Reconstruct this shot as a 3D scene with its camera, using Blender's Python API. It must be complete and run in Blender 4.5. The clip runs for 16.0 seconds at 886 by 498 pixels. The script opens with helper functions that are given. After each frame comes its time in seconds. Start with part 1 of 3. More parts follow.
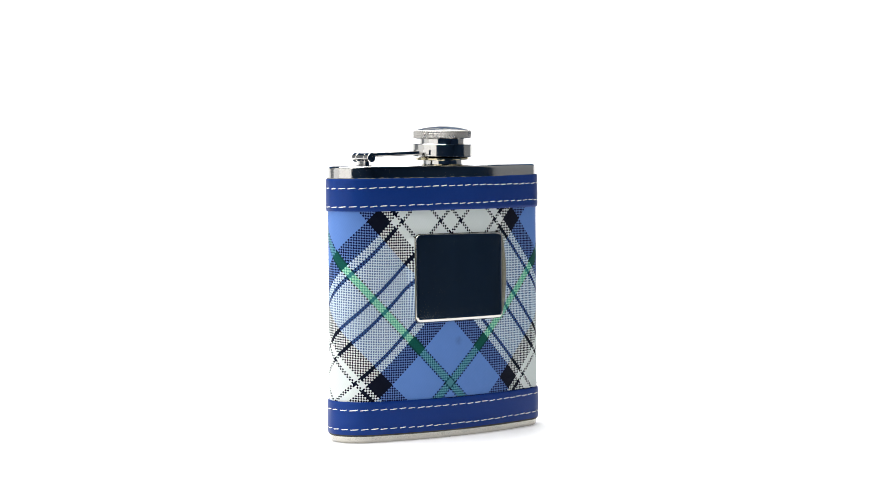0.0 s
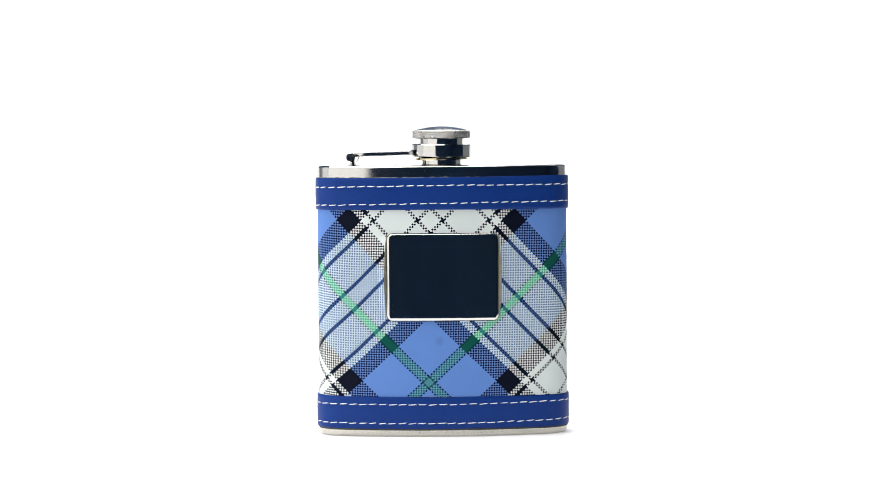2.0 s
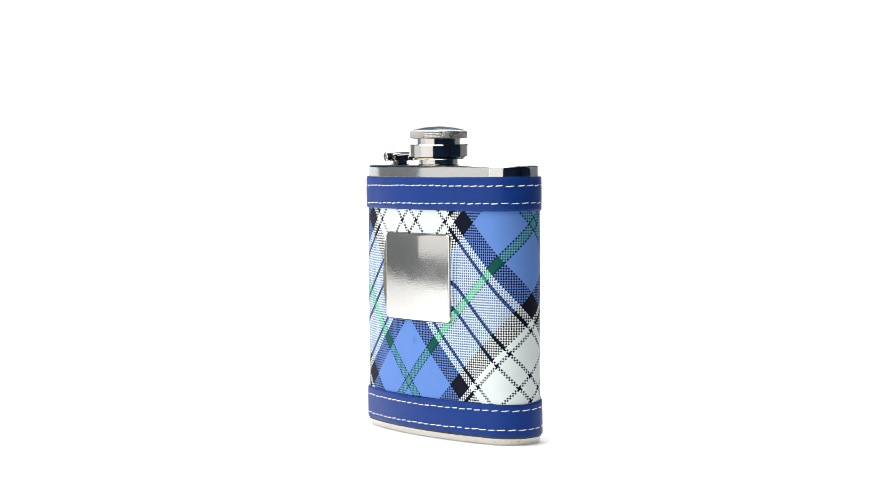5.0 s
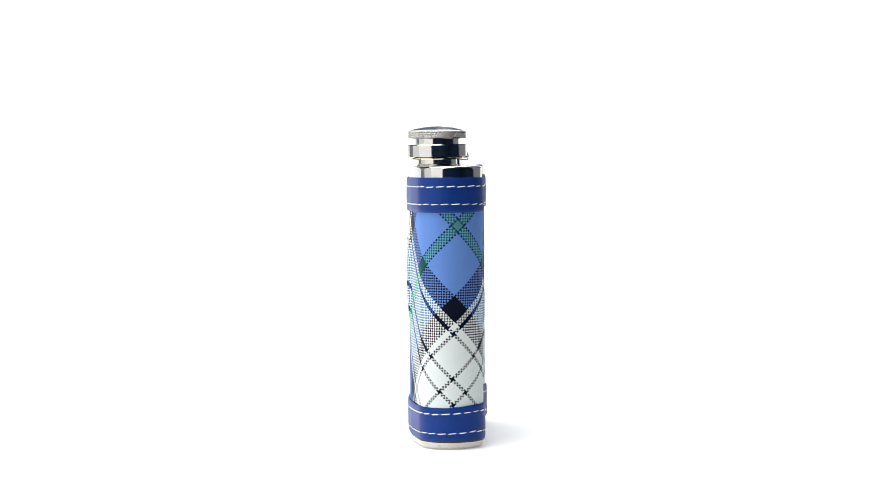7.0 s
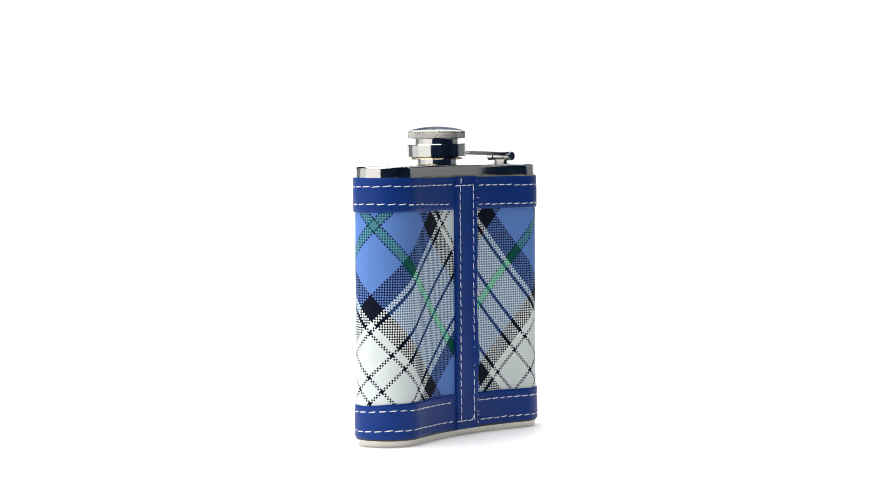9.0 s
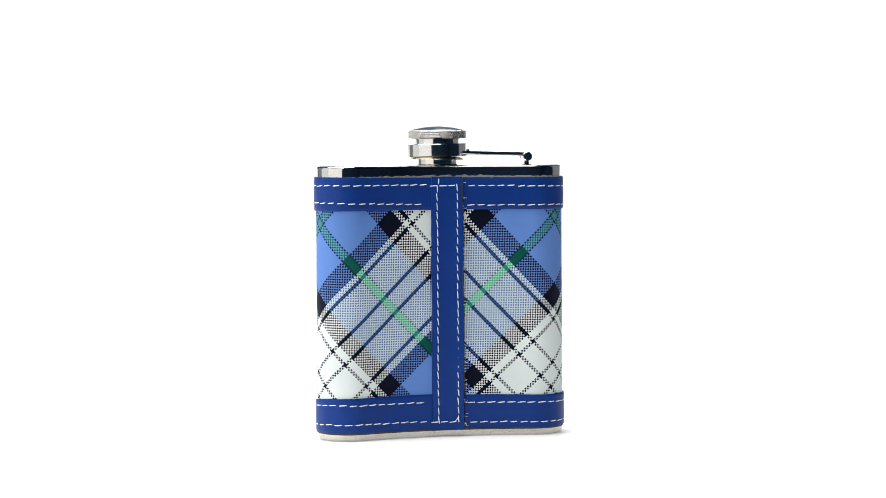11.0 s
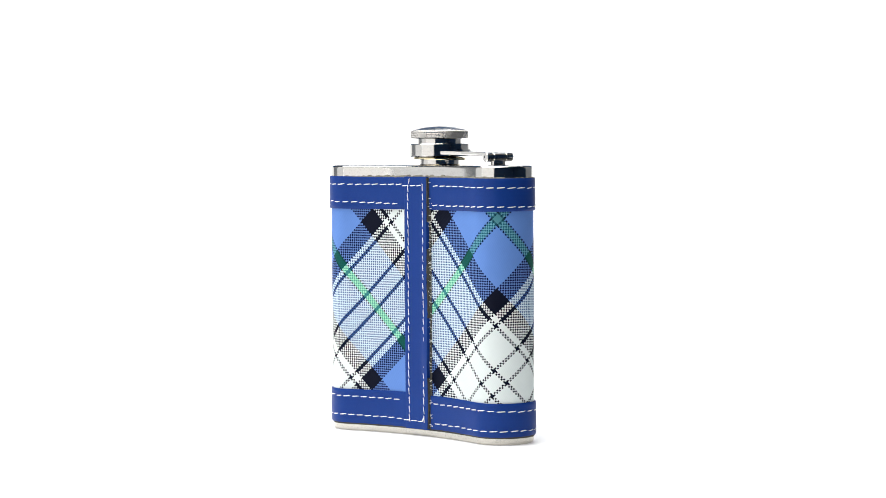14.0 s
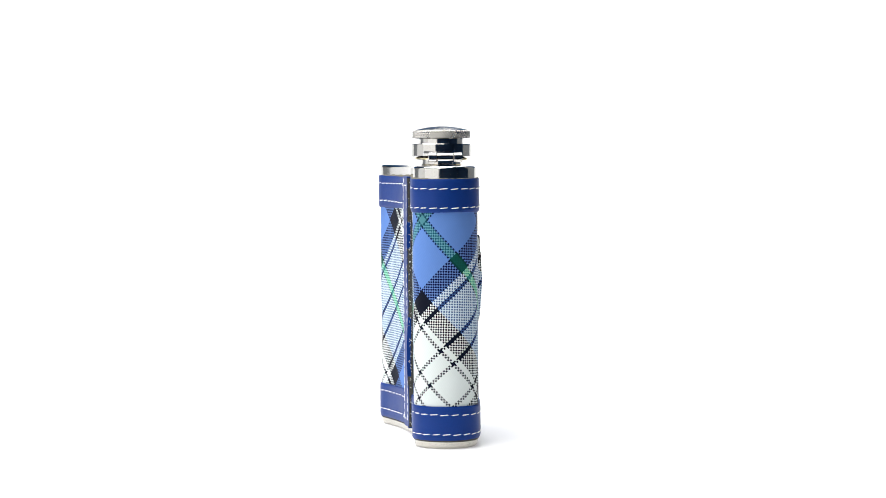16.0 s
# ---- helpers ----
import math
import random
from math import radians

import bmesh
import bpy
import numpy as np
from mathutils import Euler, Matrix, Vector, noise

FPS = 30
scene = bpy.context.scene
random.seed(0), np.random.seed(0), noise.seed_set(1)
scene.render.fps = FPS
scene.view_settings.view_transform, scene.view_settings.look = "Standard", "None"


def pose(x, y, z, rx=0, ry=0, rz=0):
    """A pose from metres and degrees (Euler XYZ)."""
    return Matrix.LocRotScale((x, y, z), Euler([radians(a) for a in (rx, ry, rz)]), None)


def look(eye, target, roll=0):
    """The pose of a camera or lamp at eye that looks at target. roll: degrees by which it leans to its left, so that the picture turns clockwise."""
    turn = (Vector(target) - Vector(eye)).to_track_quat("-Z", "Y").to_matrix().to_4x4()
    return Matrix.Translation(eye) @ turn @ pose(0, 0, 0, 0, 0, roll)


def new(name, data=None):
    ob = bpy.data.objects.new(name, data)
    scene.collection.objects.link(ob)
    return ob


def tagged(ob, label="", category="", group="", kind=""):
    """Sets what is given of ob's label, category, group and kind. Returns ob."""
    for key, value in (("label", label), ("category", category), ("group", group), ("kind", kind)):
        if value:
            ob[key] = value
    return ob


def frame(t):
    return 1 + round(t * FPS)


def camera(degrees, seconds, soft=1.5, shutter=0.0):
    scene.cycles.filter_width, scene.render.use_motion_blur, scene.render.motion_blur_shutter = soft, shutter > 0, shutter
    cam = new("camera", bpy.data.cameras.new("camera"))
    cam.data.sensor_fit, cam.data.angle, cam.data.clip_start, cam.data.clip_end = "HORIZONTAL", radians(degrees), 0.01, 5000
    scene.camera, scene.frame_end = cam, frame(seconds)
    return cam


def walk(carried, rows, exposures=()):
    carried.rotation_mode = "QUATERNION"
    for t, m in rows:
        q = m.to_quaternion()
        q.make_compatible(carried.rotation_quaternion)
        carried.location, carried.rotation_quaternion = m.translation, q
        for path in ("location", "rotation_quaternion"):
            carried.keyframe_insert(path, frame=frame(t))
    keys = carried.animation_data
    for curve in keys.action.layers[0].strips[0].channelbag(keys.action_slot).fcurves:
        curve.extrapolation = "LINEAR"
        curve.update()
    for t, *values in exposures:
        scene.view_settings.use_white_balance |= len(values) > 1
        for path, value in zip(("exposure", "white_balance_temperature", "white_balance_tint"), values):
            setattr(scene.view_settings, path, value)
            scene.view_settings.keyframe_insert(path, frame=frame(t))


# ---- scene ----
# camera: stands still before the turntable
cam = camera(21.65, 16.0, soft=0.8)
EYE = (0.0, -0.8675, 0.10996)
AIM = (0.0011, 0.0, 0.0694)
walk(cam, [(0.0, look(EYE, AIM, -0.35)), (16.0, look(EYE, AIM, -0.35))])
scene.view_settings.exposure = 0.0

# ---- light: dim studio, soft box beside the camera, added lamps, glow added to backdrop and table ----
world = bpy.data.worlds.new("studio_air")
scene.world = world
world.use_nodes = True
world.node_tree.nodes["Background"].inputs[0].default_value = (0.10, 0.30, 0.62, 1)
world.node_tree.nodes["Background"].inputs[1].default_value = 0.03


def soft_box(name, eye, target, sx, sy, watts, colour):
    data = bpy.data.lights.new(name, "AREA")
    data.shape, data.size, data.size_y, data.energy, data.color = "RECTANGLE", sx, sy, watts, colour
    ob = new(name, data)
    ob.matrix_world = look(eye, target)
    return ob


soft_box("soft_box_side", (-0.666, -0.605, 0.26), (0.0, 0.0, 0.22), 0.85, 0.95, 3.55, (1.0, 0.97, 0.93))
# unseen overhead lamp, added to brighten cloth and table
soft_box("added_top_light", (-0.27, -0.20, 1.0), (-0.05, -0.06, 0.0), 1.0, 0.9, 14.6, (1.0, 0.985, 0.97))
# unseen rear lamp, added to whiten the table behind the flask
soft_box("added_back_light", (-0.12, 0.52, 0.92), (-0.04, 0.45, 0.0), 1.3, 0.5, 10.0, (1.0, 0.99, 0.98))
soft_box("soft_box_flank", (-0.965, -0.01, 0.26), (0.0, -0.01, 0.24), 0.62, 0.9, 1.35, (1.0, 0.985, 0.965))

# ---- materials ----


def material(name):
    m = bpy.data.materials.new(name)
    m.use_nodes = True
    return m, m.node_tree.nodes, m.node_tree.links, m.node_tree.nodes["Principled BSDF"]


def math_node(nodes, links, op, a, b=None, c=None):
    n = nodes.new("ShaderNodeMath")
    n.operation = op
    for i, v in enumerate((a, b, c)):
        if v is None:
            continue
        if isinstance(v, (int, float)):
            n.inputs[i].default_value = v
        else:
            links.new(v, n.inputs[i])
    return n.outputs[0]


def mix_node(nodes, links, fac, a, b, blend="MIX"):
    n = nodes.new("ShaderNodeMix")
    n.data_type, n.blend_type = "RGBA", blend
    for sock, v in ((n.inputs[0], fac), (n.inputs[6], a), (n.inputs[7], b)):
        if isinstance(v, (int, float)):
            sock.default_value = v
        elif isinstance(v, tuple):
            sock.default_value = (*v, 1)
        else:
            links.new(v, sock)
    return n.outputs[2]


def noise_node(nodes, links, scale, detail=3.0, rough=0.55, vector=None):
    n = nodes.new("ShaderNodeTexNoise")
    n.inputs["Scale"].default_value, n.inputs["Detail"].default_value = scale, detail
    n.inputs["Roughness"].default_value = rough
    if vector is None:
        c = nodes.new("ShaderNodeTexCoord")
        vector = c.outputs["Object"]
    links.new(vector, n.inputs["Vector"])
    return n.outputs["Fac"]


def range_node(nodes, links, v, lo, hi, a=0.0, b=1.0):
    n = nodes.new("ShaderNodeMapRange")
    for i, x in enumerate((lo, hi, a, b)):
        n.inputs[i + 1].default_value = x
    links.new(v, n.inputs[0])
    return n.outputs[0]


def bump_node(nodes, links, height, strength, distance, normal=None):
    n = nodes.new("ShaderNodeBump")
    n.inputs["Strength"].default_value, n.inputs["Distance"].default_value = strength, distance
    links.new(height, n.inputs["Height"])
    if normal is not None:
        links.new(normal, n.inputs["Normal"])
    return n.outputs[0]


def plain(name, colour, rough, metal=0.0, vary=0.06, scale=300.0, bump=0.0, depth=0.0001):
    m, nodes, links, bsdf = material(name)
    n = noise_node(nodes, links, scale)
    lo = tuple(c * (1 - vary) for c in colour)
    hi = tuple(min(1, c * (1 + vary)) for c in colour)
    links.new(mix_node(nodes, links, n, lo, hi), bsdf.inputs["Base Color"])
    r = noise_node(nodes, links, scale * 0.2)
    links.new(range_node(nodes, links, r, 0.3, 0.7, rough * 0.85, rough * 1.15), bsdf.inputs["Roughness"])
    bsdf.inputs["Metallic"].default_value = metal
    if bump:
        links.new(bump_node(nodes, links, n, bump, depth), bsdf.inputs["Normal"])
    return m


def steel(name, colour, rough, brushed, dirt=0.12):
    """Stainless steel with fine scratches and faint smears."""
    m, nodes, links, bsdf = material(name)
    bsdf.inputs["Metallic"].default_value = 1.0
    c = nodes.new("ShaderNodeTexCoord")
    mp = nodes.new("ShaderNodeMapping")
    mp.inputs["Scale"].default_value = (60, 60, 4000)
    links.new(c.outputs["Object"], mp.inputs[0])
    fine = noise_node(nodes, links, 1.0, 4, 0.6, mp.outputs[0])
    smear = noise_node(nodes, links, 90.0, 4, 0.6)
    links.new(range_node(nodes, links, smear, 0.3, 0.75, rough * 0.7, rough * 1.5), bsdf.inputs["Roughness"])
    grime = noise_node(nodes, links, 260.0, 5, 0.7)
    clean = mix_node(nodes, links, smear, tuple(x * 0.88 for x in colour), colour)
    links.new(mix_node(nodes, links, range_node(nodes, links, grime, 0.60, 0.78, 0.0, dirt), clean, (0.24, 0.21, 0.15)), bsdf.inputs["Base Color"])
    links.new(bump_node(nodes, links, fine, brushed, 0.00004), bsdf.inputs["Normal"])
    return m


STEEL = steel("polished_steel", (0.63, 0.625, 0.61), 0.10, 0.09)
PLATE = steel("mirror_steel", (0.70, 0.69, 0.66), 0.06, 0.05, 0.0)
KNURL = steel("knurled_steel", (0.52, 0.51, 0.49), 0.28, 0.05)
# yellow reflection under the collar, put into the washer's colour
YELLOW_TINT = steel("yellow_reflection_steel", (0.66, 0.59, 0.40), 0.12, 0.05)
# dome colour darkened to stand for its reflection of a dim ceiling
DOME = steel("dark_reflection_steel", (0.34, 0.34, 0.33), 0.24, 0.10)
BASE = steel("satin_steel", (0.52, 0.50, 0.45), 0.2, 0.25, 0.8)
THREAD = plain("white_thread", (0.86, 0.88, 0.86), 0.7, vary=0.12, scale=2500, bump=0.6)
# raw fibre, its colour darkened for the shadow along the strap's lifted edge
FIBRE = plain("shaded_raw_fibre", (0.07, 0.07, 0.06), 0.95, vary=0.6, scale=1800, bump=1.0, depth=0.0006)
# near-black for shaded gaps, with grime under the bottom band
GAP_DARK = plain("dark_gap", (0.035, 0.035, 0.028), 0.8, vary=0.5, scale=900, bump=0.5)
LINING = plain("lining_fibre", (0.22, 0.21, 0.155), 0.95, vary=0.5, scale=1500, bump=1.0, depth=0.0006)
CUT = plain("cut_cloth_edge", (0.20, 0.195, 0.15), 0.9, vary=0.7, scale=1300, bump=1.0, depth=0.0005)
SHEET = plain("glow_lifted_sheet", (0.9, 0.9, 0.9), 0.5, vary=0.01, scale=60)
# emission added to an unlit sheet: keeps it white and thins the flask's shadow
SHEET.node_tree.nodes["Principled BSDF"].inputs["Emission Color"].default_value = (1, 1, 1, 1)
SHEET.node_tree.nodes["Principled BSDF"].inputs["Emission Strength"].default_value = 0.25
GREY = plain("grey_flat_paint", (0.22, 0.23, 0.24), 0.8, vary=0.05, scale=8)
DARK = plain("dark_wall_paint", (0.05, 0.115, 0.235), 0.9, vary=0.2, scale=6)


def make_leather():
    m, nodes, links, bsdf = material("blue_leather")
    big = noise_node(nodes, links, 55.0, 3)
    fine = noise_node(nodes, links, 2600.0, 3)
    col = mix_node(nodes, links, big, (0.0042, 0.029, 0.172), (0.0062, 0.038, 0.21))
    links.new(mix_node(nodes, links, range_node(nodes, links, fine, 0.35, 0.7, 0.0, 0.25), col, (0.010, 0.05, 0.27)), bsdf.inputs["Base Color"])
    links.new(range_node(nodes, links, big, 0.3, 0.7, 0.34, 0.46), bsdf.inputs["Roughness"])
    bsdf.inputs["Specular IOR Level"].default_value = 0.14
    v = nodes.new("ShaderNodeTexVoronoi")
    v.inputs["Scale"].default_value = 2200
    c = nodes.new("ShaderNodeTexCoord")
    links.new(c.outputs["Object"], v.inputs["Vector"])
    n1 = bump_node(nodes, links, v.outputs["Distance"], 0.12, 0.00008)
    links.new(bump_node(nodes, links, big, 0.25, 0.0008, n1), bsdf.inputs["Normal"])
    return m


LEATHER = make_leather()

# the tartan, along one thread direction: from, in sixtieths of half a repeat, and the thread's code
WHITE, BLACK = (0.71, 0.775, 0.765), (0.002, 0.004, 0.014)
BLUE = (0.12, 0.246, 0.61)
W_, K_, L_, B_, G_, E_ = 0.0, 0.2, 0.4, 0.6, 0.8, 1.0  # white, black band, black line, blue, green, green's black edge
SETT = ((0, W_), (3.95, L_), (5.85, W_), (20.6, L_), (22.5, W_), (25.9, K_), (35.2, B_), (57.2, E_), (58.2, G_))
DOT = 0.00093
# stretch, in dots, by the way round and the height
NU, NZ = (0.86, 0.88, 0.29, 1.07), (-1.11, -0.83, -0.66)
KU, KZ = (-0.98, -0.01, 0.09, 0.90), (0.18, -2.82, 0.66)
# colour of a dot by the thread on top and the thread under it
PRINT = {
    W_: {W_: WHITE, K_: WHITE, L_: WHITE, B_: (0.58, 0.71, 0.805), G_: (0.34, 0.74, 0.52), E_: (0.58, 0.71, 0.805)},
    K_: {W_: BLACK, K_: BLACK, L_: BLACK, B_: (0.004, 0.007, 0.04), G_: (0.004, 0.085, 0.07), E_: (0.002, 0.05, 0.045)},
    L_: {W_: BLACK, K_: BLACK, L_: BLACK, B_: (0.006, 0.011, 0.055), G_: (0.03, 0.17, 0.18), E_: (0.006, 0.04, 0.07)},
    B_: {W_: (0.05, 0.105, 0.25), K_: (0.11, 0.21, 0.50), L_: (0.05, 0.11, 0.30), B_: BLUE, G_: (0.115, 0.33, 0.415), E_: (0.10, 0.22, 0.52)},
    G_: {W_: (0.07, 0.33, 0.25), K_: (0.004, 0.075, 0.06), L_: (0.05, 0.23, 0.235), B_: (0.02, 0.105, 0.15), G_: (0.07, 0.23, 0.275), E_: (0.03, 0.13, 0.17)},
    E_: {W_: (0.004, 0.012, 0.02), K_: (0.002, 0.05, 0.045), L_: (0.006, 0.04, 0.07), B_: (0.006, 0.02, 0.055), G_: (0.01, 0.06, 0.085), E_: (0.006, 0.03, 0.05)},
}


def make_plaid():
    m, nodes, links, bsdf = material("tartan_cloth")
    bsdf.inputs["Specular IOR Level"].default_value = 0.07
    uv = nodes.new("ShaderNodeUVMap")
    uv.uv_map = "cloth"
    sep = nodes.new("ShaderNodeSeparateXYZ")
    links.new(uv.outputs[0], sep.inputs[0])
    M = lambda op, a, b=None, c=None: math_node(nodes, links, op, a, b, c)
    wob = noise_node(nodes, links, 60.0, 2)
    du = M("ADD", sep.outputs[0], M("MULTIPLY_ADD", wob, 0.0005, -0.00025))
    # the cloth was pulled askew over one flank
    askew = nodes.new("ShaderNodeMapRange")
    askew.interpolation_type = "SMOOTHSTEP"
    for i, x in enumerate((-0.030, -0.058, 0.0, 1.0)):
        askew.inputs[i + 1].default_value = x
    links.new(sep.outputs[0], askew.inputs[0])
    du = M("MULTIPLY_ADD", askew.outputs[0], 0.0009, M("ADD", du, 0.0054))
    du = M("MINIMUM", du, M("MULTIPLY", du, 0.981))
    dz = M("MULTIPLY_ADD", askew.outputs[0], -0.0014, sep.outputs[1])
    # the print sits in whole dots, so colours change on the dot grid
    gu = M("MULTIPLY", du, 1.0 / DOT)
    gz = M("MULTIPLY", M("SUBTRACT", dz, 0.0801), 1.026 / DOT)
    # uneven stretch of the cloth along its two thread directions
    a = M("MULTIPLY", sep.outputs[0], 10.0)
    b = M("MULTIPLY_ADD", sep.outputs[1], 1 / 0.03, -5 / 3)
    poly = lambda c0, c1, c2, c3: M("MULTIPLY_ADD", a, M("MULTIPLY_ADD", a, M("MULTIPLY_ADD", a, c3, c2), c1), c0)
    flank = M("MINIMUM", M("MULTIPLY", a, a), 0.4)
    rise = lambda c0, c1, c2: M("MULTIPLY", b, M("MULTIPLY_ADD", b, c2, M("MULTIPLY_ADD", flank, c1, c0)))
    n = M("ADD", M("ADD", gu, gz), M("ADD", poly(*NU), rise(*NZ)))
    k = M("ADD", M("SUBTRACT", gu, gz), M("ADD", poly(*KU), rise(*KZ)))
    fn, fk = M("FLOOR", n), M("FLOOR", k)
    p = M("MULTIPLY", M("ADD", fn, 0.5), DOT * 1000.0 * 60 / 60.3)
    q = M("MULTIPLY", M("ADD", fk, 0.5), DOT * 1000.0 * 60 / 60.3)

    def ramp_of(value, stops, wrap):
        ramp = nodes.new("ShaderNodeValToRGB")
        r = ramp.color_ramp
        r.interpolation = "CONSTANT"
        r.elements.remove(r.elements[1])
        r.elements[0].position = stops[0][0]
        r.elements[0].color = (*wrap(stops[0][1]), 1)
        for where, colour in stops[1:]:
            r.elements.new(where).color = (*wrap(colour), 1)
        links.new(value, ramp.inputs[0])
        return ramp.outputs[0]

    def thread(v):
        fold = M("MULTIPLY", M("PINGPONG", v, 60.0), 1 / 60.0)
        c = nodes.new("ShaderNodeSeparateColor")
        links.new(ramp_of(fold, [(x / 60.0, code) for x, code in SETT], lambda g: (g, g, g)), c.inputs[0])
        return c.outputs[0]

    over = M("GREATER_THAN", M("MODULO", M("ABSOLUTE", M("ADD", fn, fk)), 2.0), 0.5)
    cp, cq = thread(p), thread(q)
    swing = M("MULTIPLY", over, M("SUBTRACT", cq, cp))
    top, under = M("ADD", cp, swing), M("SUBTRACT", cq, swing)
    codes = (W_, K_, L_, B_, G_, E_)
    col = None
    for t in codes:
        shade = ramp_of(under, [(max(0.0, u - 0.1), PRINT[t][u]) for u in codes], lambda c: c)
        col = shade if col is None else mix_node(nodes, links, M("GREATER_THAN", top, t - 0.1), col, shade)
    # blue dots on white are round and smaller than their cell
    cu = M("SUBTRACT", M("SUBTRACT", n, fn), 0.5)
    ck = M("SUBTRACT", M("SUBTRACT", k, fk), 0.5)
    rim = M("SQRT", M("ADD", M("MULTIPLY", cu, cu), M("MULTIPLY", ck, ck)))
    small = M("MULTIPLY", M("COMPARE", top, B_, 0.05), M("LESS_THAN", under, 0.1))
    col = mix_node(nodes, links, M("MULTIPLY", small, M("GREATER_THAN", rim, 0.49)), col, PRINT[W_][B_])
    stain = noise_node(nodes, links, 130.0, 4, 0.6)
    col = mix_node(nodes, links, range_node(nodes, links, stain, 0.25, 0.75, 0.0, 0.10), col, (0.45, 0.47, 0.44), "MULTIPLY")
    # a small scuff below the plate
    du2, dz2 = M("ADD", sep.outputs[0], 0.0016), M("SUBTRACT", sep.outputs[1], 0.0358)
    far = M("SQRT", M("ADD", M("MULTIPLY", du2, du2), M("MULTIPLY", dz2, dz2)))
    scuff = M("MULTIPLY", range_node(nodes, links, far, 0.0022, 0.0003), M("MULTIPLY", noise_node(nodes, links, 900.0, 3), 0.5))
    col = mix_node(nodes, links, scuff, col, (0.05, 0.06, 0.14))
    bsdf.inputs["Roughness"].default_value = 0.55
    # steep fine twill
    tw = nodes.new("ShaderNodeTexWave")
    tw.inputs["Scale"].default_value, tw.inputs["Distortion"].default_value = 760.0, 1.6
    tw.inputs["Detail"].default_value = 2
    mp = nodes.new("ShaderNodeMapping")
    mp.inputs["Rotation"].default_value = (0, 0, radians(58))
    links.new(uv.outputs[0], mp.inputs[0])
    links.new(mp.outputs[0], tw.inputs[0])
    col = mix_node(nodes, links, M("MULTIPLY", tw.outputs["Fac"], 0.13), col, (0.55, 0.56, 0.60), "MULTIPLY")
    links.new(col, bsdf.inputs["Base Color"])
    b1 = bump_node(nodes, links, tw.outputs["Fac"], 0.4, 0.00005)
    links.new(bump_node(nodes, links, noise_node(nodes, links, 110.0, 2), 0.35, 0.0012, b1), bsdf.inputs["Normal"])
    return m


TARTAN = make_plaid()


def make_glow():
    m, nodes, links, bsdf = material("backdrop_added_glow")
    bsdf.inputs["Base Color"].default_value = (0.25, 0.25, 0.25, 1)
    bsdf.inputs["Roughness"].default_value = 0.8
    # the backdrop is no lamp: emission stands in for the light falling on it
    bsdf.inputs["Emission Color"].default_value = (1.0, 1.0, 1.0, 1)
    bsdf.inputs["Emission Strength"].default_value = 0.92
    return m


GLOW = make_glow()

# ---- the flask's plan: a rounded bar bent to a kidney, front towards -y ----
HALF, THICK, BEND, ROUND = 0.0470, 0.0230, 7.62, 0.0111


def plan_points():
    h, pts = THICK / 2, []

    def arc(cx, cy, a0):
        for i in range(60):
            a = radians(a0 + 90 * i / 60)
            pts.append((cx + ROUND * math.cos(a), cy + ROUND * math.sin(a)))

    def line(x0, y0, x1, y1, n):
        for i in range(n):
            pts.append((x0 + (x1 - x0) * i / n, y0 + (y1 - y0) * i / n))

    a, b = HALF - ROUND, h - ROUND
    line(0, -h, a, -h, 150)
    arc(a, -b, -90)
    line(HALF, -b, HALF, b, 10)
    arc(a, b, 0)
    line(a, h, -a, h, 300)
    arc(-a, b, 90)
    line(-HALF, b, -HALF, -b, 10)
    arc(-a, -b, 180)
    line(-a, -h, 0, -h, 150)
    s, d = np.array(pts).T
    r = 1 / BEND
    return np.stack([(r - d) * np.sin(s * BEND), r - (r - d) * np.cos(s * BEND)], 1)


PLAN = plan_points()
RING = np.vstack([PLAN, PLAN[:1]])
ARC = np.concatenate([[0], np.cumsum(np.hypot(*np.diff(RING, axis=0).T))])
GIRTH = float(ARC[-1])


def at(u, e=0.0):
    """The place on the plan u metres round from the front's middle, e metres outside it, and the way along."""
    w = u % GIRTH
    x, y = np.interp(w, ARC, RING[:, 0]), np.interp(w, ARC, RING[:, 1])
    d = 0.0008
    x2, y2 = (np.interp((w + d) % GIRTH, ARC, RING[:, i]) for i in (0, 1))
    x1, y1 = (np.interp((w - d) % GIRTH, ARC, RING[:, i]) for i in (0, 1))
    t = Vector((x2 - x1, y2 - y1, 0)).normalized()
    return Vector((x + t.y * e, y - t.x * e, 0)), t


# ---- mesh helpers ----


def part(name, bm, mat, parent, label=""):
    for f in bm.faces:
        f.smooth = True
    for e in bm.edges:
        if len(e.link_faces) == 2 and e.calc_face_angle(0) > radians(38):
            e.smooth = False
    data = bpy.data.meshes.new(name)
    bm.to_mesh(data)
    bm.free()
    data.materials.append(mat)
    ob = new(name, data)
    ob.parent = parent
    if label:
        tagged(ob, label)
    return ob


